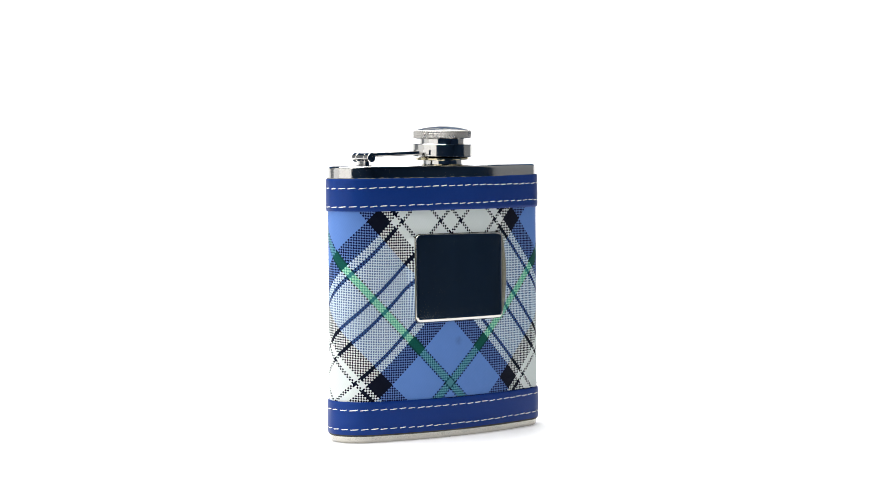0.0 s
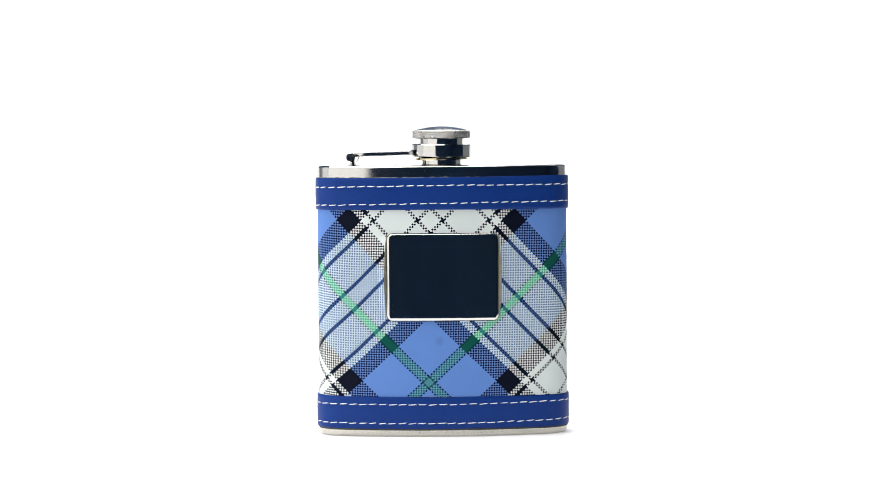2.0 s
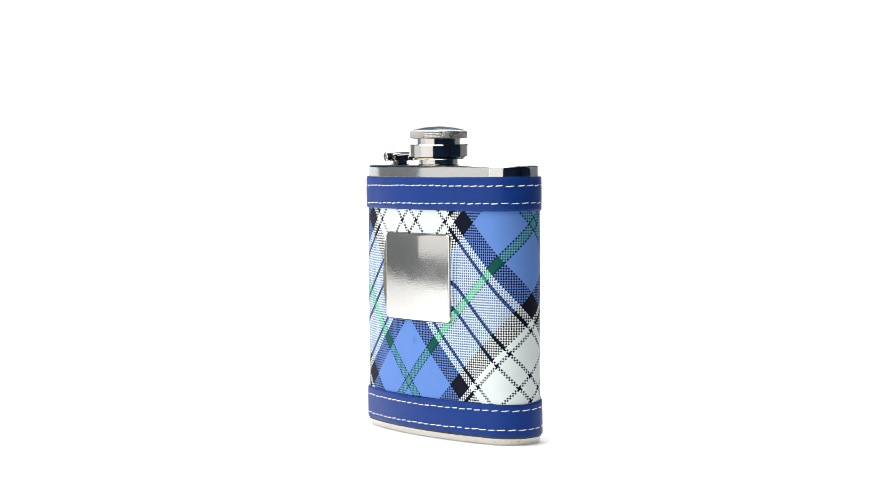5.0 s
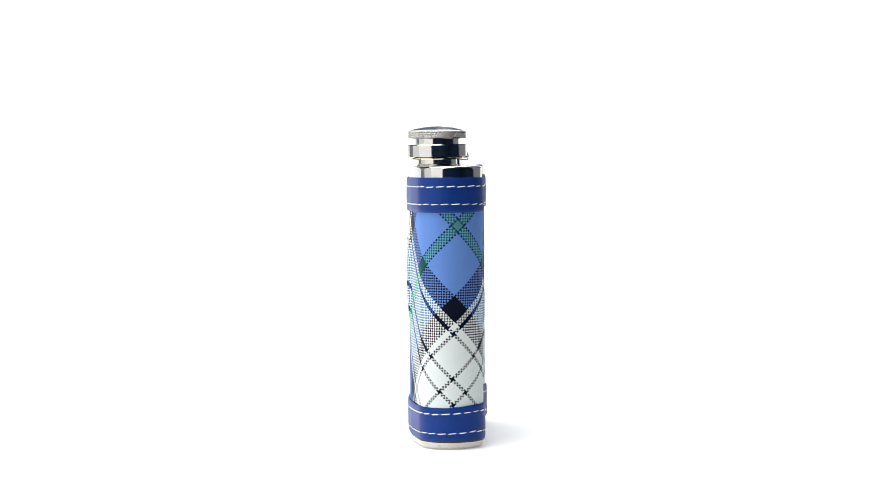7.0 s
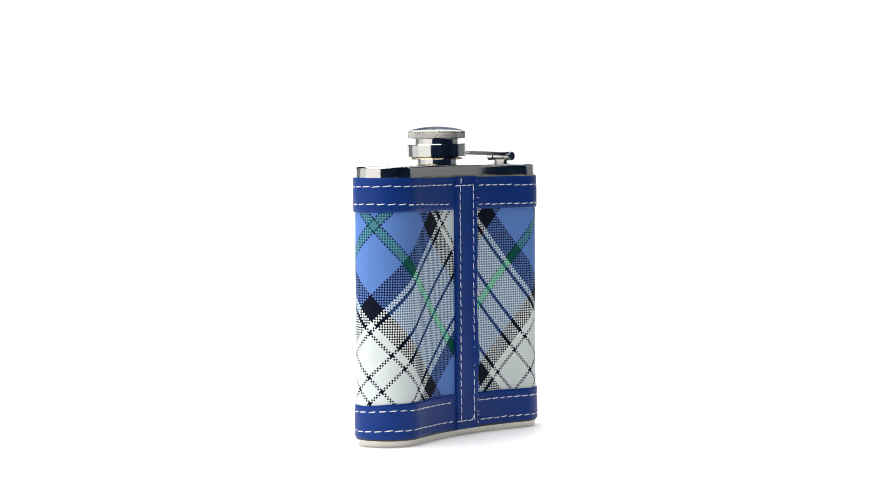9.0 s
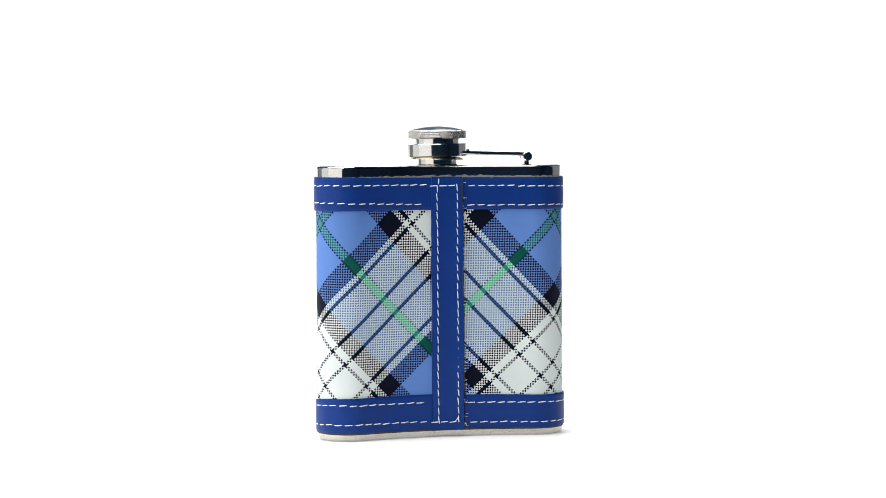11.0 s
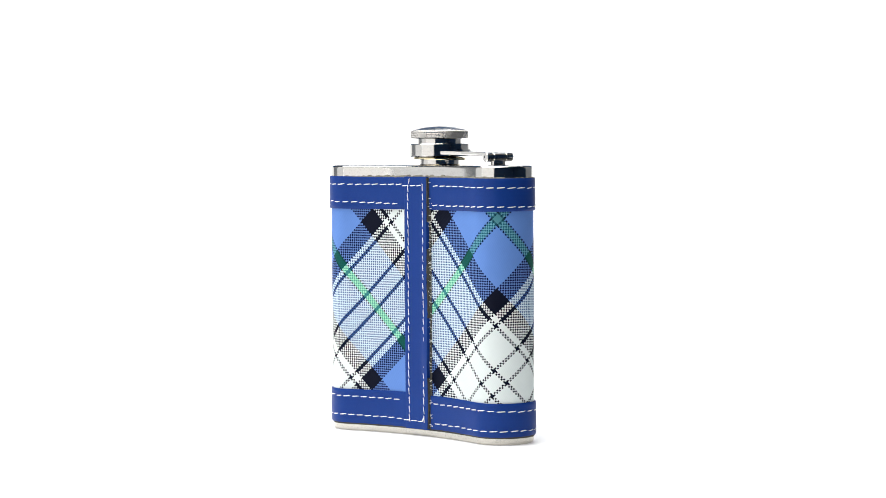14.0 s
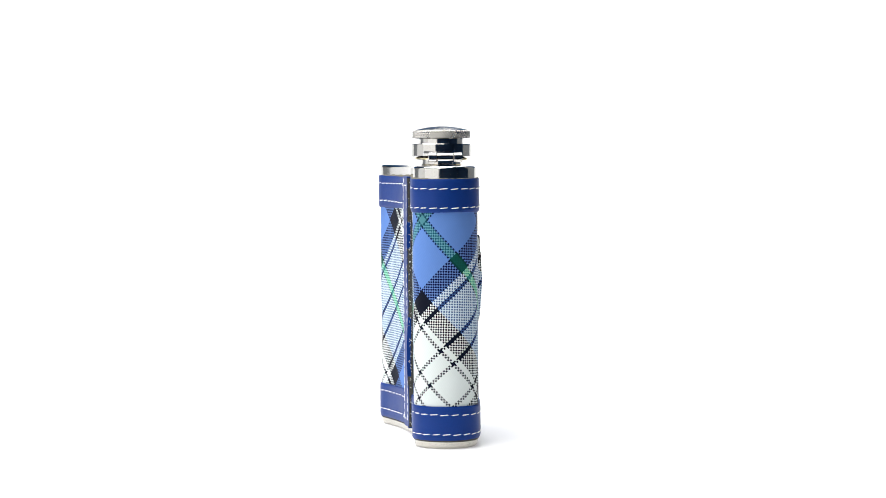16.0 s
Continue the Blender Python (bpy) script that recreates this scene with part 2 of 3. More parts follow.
def sweep(u0, u1, n, profile, closed, uv=False, wave=None):
    """A profile of (outwards, height) carried round the plan from u0 to u1."""
    bm = bmesh.new()
    layer = bm.loops.layers.uv.new("cloth") if uv else None
    rows = []
    for i in range(n if closed else n + 1):
        u = u0 + (u1 - u0) * i / n
        row = []
        for e, z in profile:
            de = dz = 0.0
            if wave:
                de, dz = wave(u, e, z)
            p, t = at(u, e + de)
            row.append((bm.verts.new((p.x, p.y, z + dz)), u, z))
        rows.append(row)
    k = len(profile)
    for i in range(n):
        a, b = rows[i], rows[(i + 1) % len(rows)]
        for j in range(k):
            j2 = (j + 1) % k
            f = bm.faces.new((a[j][0], b[j][0], b[j2][0], a[j2][0]))
            if uv:
                ub = u0 + (u1 - u0) * (i + 1) / n
                for loop, val in zip(f.loops, ((a[j][1], a[j][2]), (ub, b[j][2]), (ub, b[j2][2]), (a[j2][1], a[j2][2]))):
                    loop[layer].uv = val
    if not closed:
        bm.faces.new([v[0] for v in rows[0]])
        bm.faces.new([v[0] for v in reversed(rows[-1])])
    bmesh.ops.recalc_face_normals(bm, faces=bm.faces)
    return bm


def lathe(profile, n=64, shape=None):
    """(radius, height) turned round z; closes at the axis where the radius is 0."""
    bm = bmesh.new()
    rows = []
    for r, z in profile:
        if r <= 0:
            rows.append([bm.verts.new((0, 0, z))])
        else:
            row = []
            for i in range(n):
                a = 2 * math.pi * i / n
                rr = r + (shape(a, r, z) if shape else 0)
                row.append(bm.verts.new((rr * math.cos(a), rr * math.sin(a), z)))
            rows.append(row)
    for a, b in zip(rows, rows[1:]):
        for i in range(n):
            j = (i + 1) % n
            if len(a) == 1 and len(b) > 1:
                bm.faces.new((a[0], b[i], b[j]))
            elif len(b) == 1 and len(a) > 1:
                bm.faces.new((a[i], a[j], b[0]))
            elif len(a) > 1:
                bm.faces.new((a[i], a[j], b[j], b[i]))
    bmesh.ops.recalc_face_normals(bm, faces=bm.faces)
    return bm


def slab(outline, z0, z1, bevel, segments=2):
    bm = bmesh.new()
    low = [bm.verts.new((x, y, z0)) for x, y in outline]
    top = [bm.verts.new((x, y, z1)) for x, y in outline]
    n = len(outline)
    bm.faces.new(low[::-1])
    bm.faces.new(top)
    for i in range(n):
        bm.faces.new((low[i], low[(i + 1) % n], top[(i + 1) % n], top[i]))
    bmesh.ops.recalc_face_normals(bm, faces=bm.faces)
    if bevel:
        bmesh.ops.bevel(bm, geom=bm.edges[:], offset=bevel, segments=segments, affect="EDGES", profile=0.5)
    return bm


# ---- the place ----


def make_place():
    # white table sheet that sweeps up into the backdrop
    prof = [(0.75, 0.0)]
    for i in range(1, 13):
        a = radians(90 * i / 12)
        prof.append((0.75 + 0.25 * math.sin(a), 0.25 - 0.25 * math.cos(a)))
    prof2 = [(1.0, 0.31), (1.03, 0.31), (1.03, -0.02)]
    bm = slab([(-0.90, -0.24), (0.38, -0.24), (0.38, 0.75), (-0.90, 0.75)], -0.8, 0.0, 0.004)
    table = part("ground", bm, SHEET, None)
    tagged(table, "smooth white photo table under the flask, glow added to lift its shadows", "table", kind="structure")
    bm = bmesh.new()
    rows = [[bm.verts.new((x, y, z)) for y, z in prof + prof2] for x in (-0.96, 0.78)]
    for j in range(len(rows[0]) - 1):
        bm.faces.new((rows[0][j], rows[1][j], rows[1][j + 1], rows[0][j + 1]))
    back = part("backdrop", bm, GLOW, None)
    tagged(back, "plain white seamless studio backdrop, glow added to keep it white", "backdrop", kind="structure")
    for name, x, y0, mat, tone in (("wall_flat_west", -0.98, -0.27, GREY, "grey"), ("wall_flat_east", 0.80, 0.03, GREY, "grey")):
        bm = slab([(x - 0.01, y0), (x + 0.01, y0), (x + 0.01, 0.99), (x - 0.01, 0.99)], -0.8, 1.0, 0)
        tagged(part(name, bm, mat, None), "plain upright " + tone + " studio flat beside the table", "wall", kind="structure")
    # dark studio shell round camera and lamps
    for name, lo, hi in (
        ("wall_south", (-2.6, -2.7, -0.8), (2.6, -2.6, 2.6)),
        ("wall_west", (-2.7, -2.7, -0.8), (-2.6, 1.4, 2.6)),
        ("wall_east", (2.6, -2.7, -0.8), (2.7, 1.4, 2.6)),
        ("wall_north", (-2.6, 1.3, -0.8), (2.6, 1.4, 2.6)),
        ("floor", (-2.7, -2.7, -0.9), (2.7, 1.4, -0.8)),
        ("ceiling", (-2.7, -2.7, 2.6), (2.7, 1.4, 2.7)),
    ):
        bm = slab([(lo[0], lo[1]), (hi[0], lo[1]), (hi[0], hi[1]), (lo[0], hi[1])], lo[2], hi[2], 0)
        ob = part(name, bm, DARK, None)
        tagged(ob, "dark painted studio " + name.split("_")[0], name.split("_")[0], kind="structure")


# ---- the flask ----
STRAP0, STRAP1 = 0.1022, 0.1138
MM = 0.001


def stitch_mesh():
    """One slightly bowed stitch of thread, 2.9 mm long."""
    bm = bmesh.new()
    rings = []
    for x, r, h in ((-1.5, 0.07, -0.06), (-1.15, 0.15, 0.06), (0.0, 0.175, 0.11), (1.15, 0.15, 0.06), (1.5, 0.07, -0.06)):
        rings.append([bm.verts.new((x * MM, r * math.cos(a) * MM, (h + r * 0.8 * math.sin(a)) * MM)) for a in (math.pi * k / 3 for k in range(6))])
    for a, b in zip(rings, rings[1:]):
        for k in range(6):
            bm.faces.new((a[k], b[k], b[(k + 1) % 6], a[(k + 1) % 6]))
    bm.faces.new(rings[0][::-1])
    bm.faces.new(rings[-1])
    for f in bm.faces:
        f.smooth = True
    bmesh.ops.recalc_face_normals(bm, faces=bm.faces)
    data = bpy.data.meshes.new("stitch")
    bm.to_mesh(data)
    bm.free()
    data.materials.append(THREAD)
    return data


def put_stitch(data, parent, u, z, e, turn, stretch=1.0):
    p, t = at(u, e)
    nrm = Vector((t.y, -t.x, 0))
    rot = Matrix((t, Vector((0, 0, 1)), nrm)).transposed().to_4x4()
    if nrm.dot(Vector(rot.col[2][:3])) < 0:
        rot = rot @ Matrix.Diagonal((1, 1, -1, 1))
    ob = new("stitch", data)
    ob.parent = parent
    ob.matrix_basis = Matrix.Translation((p.x, p.y, z)) @ rot @ Matrix.Rotation(radians(turn), 4, "Z") @ Matrix.Diagonal((stretch, 1, 1, 1))
    return ob


def make_flask():
    rng = random.Random(7)
    flask = new("hip_flask")
    tagged(flask, "steel hip flask wrapped in blue tartan cloth with leather bands", "hip flask")

    # steel shell: base, hidden wall, shoulder and flat top
    prof = [(-2.4, 0.0), (-1.2, 0.05), (-0.6, 0.3), (-0.3, 0.75), (-0.25, 1.3), (-0.25, 3.3), (-0.5, 3.6), (-0.5, 3.8), (-0.5, 95.5), (-0.5, 95.8),
            (-0.15, 96.0), (-0.15, 96.1), (-0.15, 98.0), (-0.15, 99.5), (-0.15, 99.7), (-0.25, 100.25), (-0.55, 100.6), (-1.1, 100.82), (-3.0, 100.86)]
    bm = bmesh.new()
    n = 220
    rows = []
    for e, z in prof:
        row = []
        for i in range(n):
            p, t = at(GIRTH * i / n, e * MM)
            row.append(bm.verts.new((p.x, p.y, z * MM)))
        rows.append(row)
    for a, b in zip(rows, rows[1:]):
        for i in range(n):
            j = (i + 1) % n
            bm.faces.new((a[i], a[j], b[j], b[i]))
    bm.faces.new(rows[0][::-1])
    bm.faces.new(rows[-1])
    part("shell", bm, STEEL, flask, "polished stainless steel shell")
    bm = sweep(0, GIRTH, 220, [(-0.6 * MM, 0.25 * MM), (-0.22 * MM, 0.75 * MM), (-0.10 * MM, 1.3 * MM), (-0.10 * MM, 1.5 * MM), (-0.10 * MM, 2.3 * MM), (-0.10 * MM, 2.5 * MM), (-0.24 * MM, 2.65 * MM), (-0.4 * MM, 1.0 * MM)], True)
    part("base_rim", bm, BASE, flask, "satin steel base rim")

    # tartan sleeve
    def soft(u, e, z):
        return (0.12 * MM * noise.noise((u * 70, z * 70, 1.3)), 0)
    zs = [15.0 + 71.0 * i / 16 for i in range(17)]
    prof = [(0.0, z * MM) for z in zs] + [(-0.45 * MM, 86 * MM), (-0.45 * MM, 15 * MM)]
    bm = sweep(-GIRTH / 2, GIRTH / 2, 260, prof, True, True, soft)
    part("tartan_sleeve", bm, TARTAN, flask, "blue, white, black and green tartan cloth sleeve")

    # leather bands, open at the back seam
    data = stitch_mesh()

    def band(name, z0, z1, rows, crest, label):
        def wavy(u, e, z):
            w = 0.18 * MM * noise.noise((u * 45, z0 * 900, 4.0))
            if z > (z0 + z1) / 2:
                w += np.interp(u, (0.117, 0.165, 0.215, 0.265, 0.277, 0.315), crest) * MM
            return (0.08 * MM * noise.noise((u * 90, z * 120, 7.0)), w)
        prof = [(0.0, z0), (0.45 * MM, z0 - 0.05 * MM), (0.66 * MM, z0 + 0.25 * MM), (0.70 * MM, z0 + 1.2 * MM), (0.74 * MM, (z0 + z1) / 2),
                (0.70 * MM, z1 - 1.2 * MM), (0.66 * MM, z1 - 0.25 * MM), (0.45 * MM, z1 + 0.05 * MM), (0.0, z1), (-0.2 * MM, (z0 + z1) / 2)]
        ob = part(name, sweep(0.1144, GIRTH + 0.1040, 240, prof, False, False, wavy), LEATHER, flask, label)
        # the seams wander a little round the flask
        for rise in rows:
            u = 0.1170 + rng.random() * 0.002
            while u < GIRTH + 0.1000:
                z = np.interp(u, (0.117, 0.165, 0.215, 0.265, 0.277, 0.315), rise) * MM
                put_stitch(data, ob, u, z + rng.uniform(-0.1, 0.1) * MM, 0.71 * MM, rng.uniform(2, 6.5), rng.uniform(0.88, 1.06))
                u += rng.uniform(3.55, 3.9) * MM
        return ob
    band("top_band", 84.5 * MM, 96.4 * MM, ((93.4, 92.8, 93.5, 93.6, 93.8, 93.7), (86.1, 86.1, 86.9, 87.4, 87.4, 86.6)), (0, -0.1, 0, 0.5, 0.4, 0), "royal blue leather band with white stitching")
    band("bottom_band", 3.2 * MM, 16.2 * MM, ((12.8, 12.3, 12.2, 12.8, 13.4, 13.3), (5.4, 5.2, 5.2, 5.8, 6.3, 6.2)), (-0.6, -1.0, -1.4, -1.4, -0.4, 0), "royal blue leather band with white stitching")

    # strap over the back seam, its far edge a little lifted
    bm = bmesh.new()
    nu, nz = 10, 48
    z0, z1 = 2.9 * MM, 96.7 * MM
    outer, inner = [], []
    for i in range(nz + 1):
        z = z0 + (z1 - z0) * i / nz
        ro, ri = [], []
        for j in range(nu + 1):
            f = j / nu
            edge = 0.5 * MM * noise.noise((z * 60, f * 0.7, 2.2)) * (f > 0.8)
            u = STRAP0 + (STRAP1 - STRAP0) * f + edge * f
            lift = 0.55 * MM * max(0, f - 0.72) / 0.28 * (1.2 + noise.noise((z * 50, 0, 9)))
            rim = 0.25 * MM if j in (0, nu) or i in (0, nz) else 0
            p, t = at(u, 1.55 * MM + lift - rim)
            ro.append(bm.verts.new((p.x, p.y, z)))
            p, t = at(u, 0.05 * MM + lift * 0.8)
            ri.append(bm.verts.new((p.x, p.y, z)))
        outer.append(ro)
        inner.append(ri)
    for i in range(nz):
        for j in range(nu):
            bm.faces.new((outer[i][j], outer[i][j + 1], outer[i + 1][j + 1], outer[i + 1][j]))
            bm.faces.new((inner[i][j], inner[i + 1][j], inner[i + 1][j + 1], inner[i][j + 1]))
        for j in (0, nu):
            bm.faces.new((outer[i][j], outer[i + 1][j], inner[i + 1][j], inner[i][j]))
    for i in (0, nz):
        for j in range(nu):
            bm.faces.new((outer[i][j], outer[i][j + 1], inner[i][j + 1], inner[i][j]))
    bmesh.ops.recalc_face_normals(bm, faces=bm.faces)
    strap = part("back_strap", bm, LEATHER, flask, "upright blue leather strap over the back seam")
    for u, e in ((STRAP0 + 2.0 * MM, 1.54 * MM), (STRAP1 - 1.9 * MM, 1.72 * MM)):
        z = 6.8 * MM
        while z < 93.6 * MM:
            put_stitch(data, strap, u + rng.uniform(-0.1, 0.1) * MM, z, e, 90 + rng.uniform(3, 10), rng.uniform(0.85, 1.05))
            z += rng.uniform(3.15, 3.45) * MM
    # the band's outer rows run on over the strap; the lower one turns up at its corner
    for z in (93.5 * MM, 5.9 * MM):
        for f in (0.06, 0.37, 0.66):
            put_stitch(data, strap, STRAP0 + (STRAP1 - STRAP0) * f, z + rng.uniform(-0.15, 0.15) * MM, 1.5 * MM, rng.uniform(0, 8))
    put_stitch(data, strap, STRAP1 - 2.4 * MM, 6.9 * MM, 1.6 * MM, 55, 0.9)
    put_stitch(data, strap, STRAP0 + 2.6 * MM, 95.0 * MM, 1.5 * MM, 84, 0.7)

    # raw thickness of the strap's lifted edge, and threads that fray from the seam
    def ragged(u, e, z):
        return (0.25 * MM * noise.noise((z * 700, e * 900, 6.0)), 0.0)
    zs = [3.4 + 92.9 * i / 120 for i in range(121)]
    prof = [(1.15 * MM + 0.5 * MM * (1.2 + noise.noise((z * MM * 50, 0, 9))), z * MM) for z in zs]
    prof += [(0.2 * MM, z * MM) for z in reversed(zs)]
    part("strap_edge", sweep(STRAP1 - 0.0001, STRAP1 + 0.00018, 2, prof, False, False, ragged), FIBRE, strap, "raw leather edge of the strap, darkened for shadow")
    bm = bmesh.new()
    for i in range(90):
        z = rng.uniform(4, 96) * MM
        u, e = STRAP1 + rng.uniform(0.2, 0.7) * MM, rng.uniform(0.3, 1.3) * MM
        (p, t), (p2, t2) = at(u, e), at(u + rng.uniform(0.5, 1.6) * MM, e + rng.uniform(-0.3, 0.6) * MM)
        rise, r = rng.uniform(-0.5, 0.3) * MM, 0.06 * MM
        ends = []
        for c, zz in ((p, z), (p2, z + rise)):
            ends.append([bm.verts.new((c.x, c.y, zz + r)), bm.verts.new((c.x + r, c.y + r, zz - r)), bm.verts.new((c.x - r, c.y - r, zz - r))])
        for k in range(3):
            bm.faces.new((ends[0][k], ends[0][(k + 1) % 3], ends[1][(k + 1) % 3], ends[1][k]))
        bm.faces.new(ends[0][::-1])
        bm.faces.new(ends[1])
    bmesh.ops.recalc_face_normals(bm, faces=bm.faces)
    tagged(part("frayed_threads", bm, THREAD, flask, "short pale threads frayed from the back seam"), kind="stuff")

    # raw edges: beside the strap, and above the top band
    def fray(u, e, z):
        back = 0.45 + max(0.0, 1.0 - abs((u % GIRTH) - GIRTH / 2) / 0.045)
        return (0.3 * MM * noise.noise((u * 900, z * 500, 3.0)), back * MM * (0.45 * (back > 0.45) + 0.8 * noise.noise((u * 500, z * 300, 5.0))) * (z > 0.0962))
    zs = [3.4 + 92.8 * i / 90 for i in range(91)]
    prof = [(0.35 * MM, z * MM) for z in zs] + [(0.0, 96.2 * MM), (0.0, 3.4 * MM)]
    part("raw_seam", sweep(0.1130, 0.1147, 4, prof, False, False, fray), FIBRE, flask, "frayed grey raw edge of the seam, darkened for shadow")
    prof = [(-0.2 * MM, 95.8 * MM), (0.42 * MM, 95.9 * MM), (0.36 * MM, 96.35 * MM), (0.1 * MM, 96.55 * MM), (-0.2 * MM, 96.4 * MM)]
    part("lining_edge", sweep(0, GIRTH, 700, prof, True, False, fray), LINING, flask, "frayed grey lining edge above the leather")

    # dark strip for grime and shade in the gap under the bottom band
    prof = [(-0.4 * MM, 2.5 * MM), (0.0 * MM, 2.55 * MM), (0.35 * MM, 3.1 * MM), (-0.4 * MM, 3.6 * MM)]
    part("gap_line", sweep(0, GIRTH, 500, prof, True, False, fray), GAP_DARK, flask, "dark strip for the grimy, shaded gap under the bottom band")

    # engraving plate: bowed with the front, rounded corners, rolled rim
    cx, w, z0, z1, rc = -0.3, 41.4, 43.3, 75.6, 2.2

    def rounded(inset):
        pts, r = [], max(rc - inset, 0.4)
        for sx, sz, a0 in ((1, -1, -90), (1, 1, 0), (-1, 1, 90), (-1, -1, 180)):
            x, z = cx + sx * (w / 2 - inset - r), (z0 + z1) / 2 + sz * ((z1 - z0) / 2 - inset - r)
            for i in range(9):
                a = radians(a0 + 90 * i / 8)
                pts.append((x + r * math.cos(a), z + r * math.sin(a)))
        full = []
        for i, (x, z) in enumerate(pts):
            x2, z2 = pts[(i + 1) % len(pts)]
            m = 24 if math.hypot(x2 - x, z2 - z) > 10 else 1
            full += [(x + (x2 - x) * k / m, z + (z2 - z) * k / m) for k in range(m)]
        return full

    def bow(z):
        # the plate swells a little at mid height
        return 0.03 * (1 - ((z - (z0 + z1) / 2) / ((z1 - z0) / 2)) ** 2)
    bm = bmesh.new()
    rows = []
    for inset, e in ((0.0, -0.2), (0.0, 0.3), (0.08, 0.47), (0.24, 0.62), (0.48, 0.73), (0.78, 0.79), (1.05, 0.815), (1.4, 0.82)):
        row = []
        for x, z in rounded(inset):
            p, t = at(x * MM, e * MM + (0.8 * ((x - cx) * MM) ** 2 + bow(z) * MM) * (e > 0))
            row.append(bm.verts.new((p.x, p.y, z * MM)))
        rows.append(row)
    for a, b in zip(rows, rows[1:]):
        for i in range(len(a)):
            j = (i + 1) % len(a)
            bm.faces.new((a[i], a[j], b[j], b[i]))
    bmesh.ops.recalc_face_normals(bm, faces=bm.faces)
    plate = part("engraving_plate", bm, PLATE, flask, "blank rectangular steel engraving plate with rounded rim")
    # dark strip that stands for the gap's shade where the cloth meets the plate
    bm = bmesh.new()
    rows = []
    for inset, e in ((-0.22, -0.02), (-0.16, 0.09), (-0.02, 0.14), (0.1, 0.1)):
        row = []
        for x, z in rounded(inset):
            k = noise.noise((x * 0.9, z * 0.9, 3.1))
            p, t = at(x * MM, (e + 0.1 * k * (e > 0.05)) * MM)
            row.append(bm.verts.new((p.x, p.y, z * MM)))
        rows.append(row)
    for a, b in zip(rows, rows[1:]):
        for i in range(len(a)):
            j = (i + 1) % len(a)
            bm.faces.new((a[i], a[j], b[j], b[i]))
    bmesh.ops.recalc_face_normals(bm, faces=bm.faces)
    part("plate_seam", bm, GAP_DARK, plate, "dark strip for the shaded gap round the plate")
    # the cloth's cut window edges stand up at both ends of the plate, most at mid height
    for side in (-1, 1):
        edge = cx + side * (w / 2 - 0.05)
        inner, cloth = bmesh.new(), bmesh.new()
        layer = cloth.loops.layers.uv.new("cloth")
        rows_in, rows_out = [], []
        for j in range(41):
            v = 2 * j / 40 - 1
            z = (z0 + z1) / 2 + v * (z1 - z0 - 1.6) / 2
            swell = max(0.0, 1 - abs(v) ** 2.2)
            rough = 0.12 * noise.noise((z * 1.3, side, 0.4)) * swell
            lean, rise = (0.25 + 0.7 * swell + rough) * side, 0.4 + 1.25 * swell + rough
            ring = []
            for x, e in ((edge, 0.1), (edge + lean * 0.25, 0.25 + rise * 0.45), (edge + lean * 0.7, rise * 0.85), (edge + lean, rise)):
                pt, t = at(x * MM, e * MM)
                ring.append(inner.verts.new((pt.x, pt.y, z * MM)))
            rows_in.append(ring)
            ring = []
            for x, e in ((edge + lean, rise + 0.01), (edge + lean + 0.35 * side, rise * 0.9), (edge + lean + 1.3 * side, 0.02 + rise * 0.35), (edge + lean + 2.6 * side, -0.05)):
                pt, t = at(x * MM, e * MM)
                ring.append((cloth.verts.new((pt.x, pt.y, z * MM)), x * MM, z * MM))
            rows_out.append(ring)
        for a, b in zip(rows_in, rows_in[1:]):
            for i in range(3):
                inner.faces.new((a[i], a[i + 1], b[i + 1], b[i]))
        for a, b in zip(rows_out, rows_out[1:]):
            for i in range(3):
                quad = (a[i], a[i + 1], b[i + 1], b[i])
                f = cloth.faces.new([c[0] for c in quad])
                for loop, c in zip(f.loops, quad):
                    loop[layer].uv = c[1:]
        for bm in (inner, cloth):
            bmesh.ops.recalc_face_normals(bm, faces=bm.faces)
        part("window_edge", inner, CUT, flask, "grey raw cut edge of the cloth window")
        part("window_lip", cloth, TARTAN, flask, "tartan cloth lifted at the plate's end")
    bm = bmesh.new()
    nx, nz = 48, 16
    grid = []
    for i in range(nx + 1):
        u = cx - w / 2 + 1.05 + (w - 2.1) * i / nx
        column = []
        for j in range(nz + 1):
            z = z0 + 1.05 + (z1 - z0 - 2.1) * j / nz
            p, t = at(u * MM, (0.83 + bow(z)) * MM + 0.8 * ((u - cx) * MM) ** 2)
            column.append(bm.verts.new((p.x, p.y, z * MM)))
        grid.append(column)
    for i in range(nx):
        for j in range(nz):
            bm.faces.new((grid[i][j], grid[i + 1][j], grid[i + 1][j + 1], grid[i][j + 1]))
    bmesh.ops.recalc_face_normals(bm, faces=bm.faces)
    part("plate_face", bm, PLATE, plate, "mirror-polished blank face")

    # neck, cap, bail and hinge
    CX, CY = -0.3 * MM, -0.8 * MM
    neck = part("neck", lathe([(r * MM, z * MM) for r, z in ((0, 100.5), (8.0, 100.5), (8.0, 100.9), (7.4, 101.2), (7.4, 104.0), (0, 104.0))]), STEEL, flask, "short polished steel neck")
    neck.location = (CX, CY, 0)
    cap = part("screw_cap", lathe([(r * MM, z * MM) for r, z in ((0, 104.2), (7.9, 104.2), (8.3, 104.6), (8.3, 110.6), (8.6, 110.9), (0, 110.9))]), STEEL, flask, "polished steel screw cap")
    cap.location = (CX, CY, 0)

    def knurl(a, r, z):
        if r < 10.3 * MM:
            return 0
        s, v = a / (2 * math.pi) * 66, z / MM * 0.77
        return -0.22 * MM * max(0, 1 - 3 * abs((s + v) % 1 - 0.5)) - 0.22 * MM * max(0, 1 - 3 * abs((s - v) % 1 - 0.5))
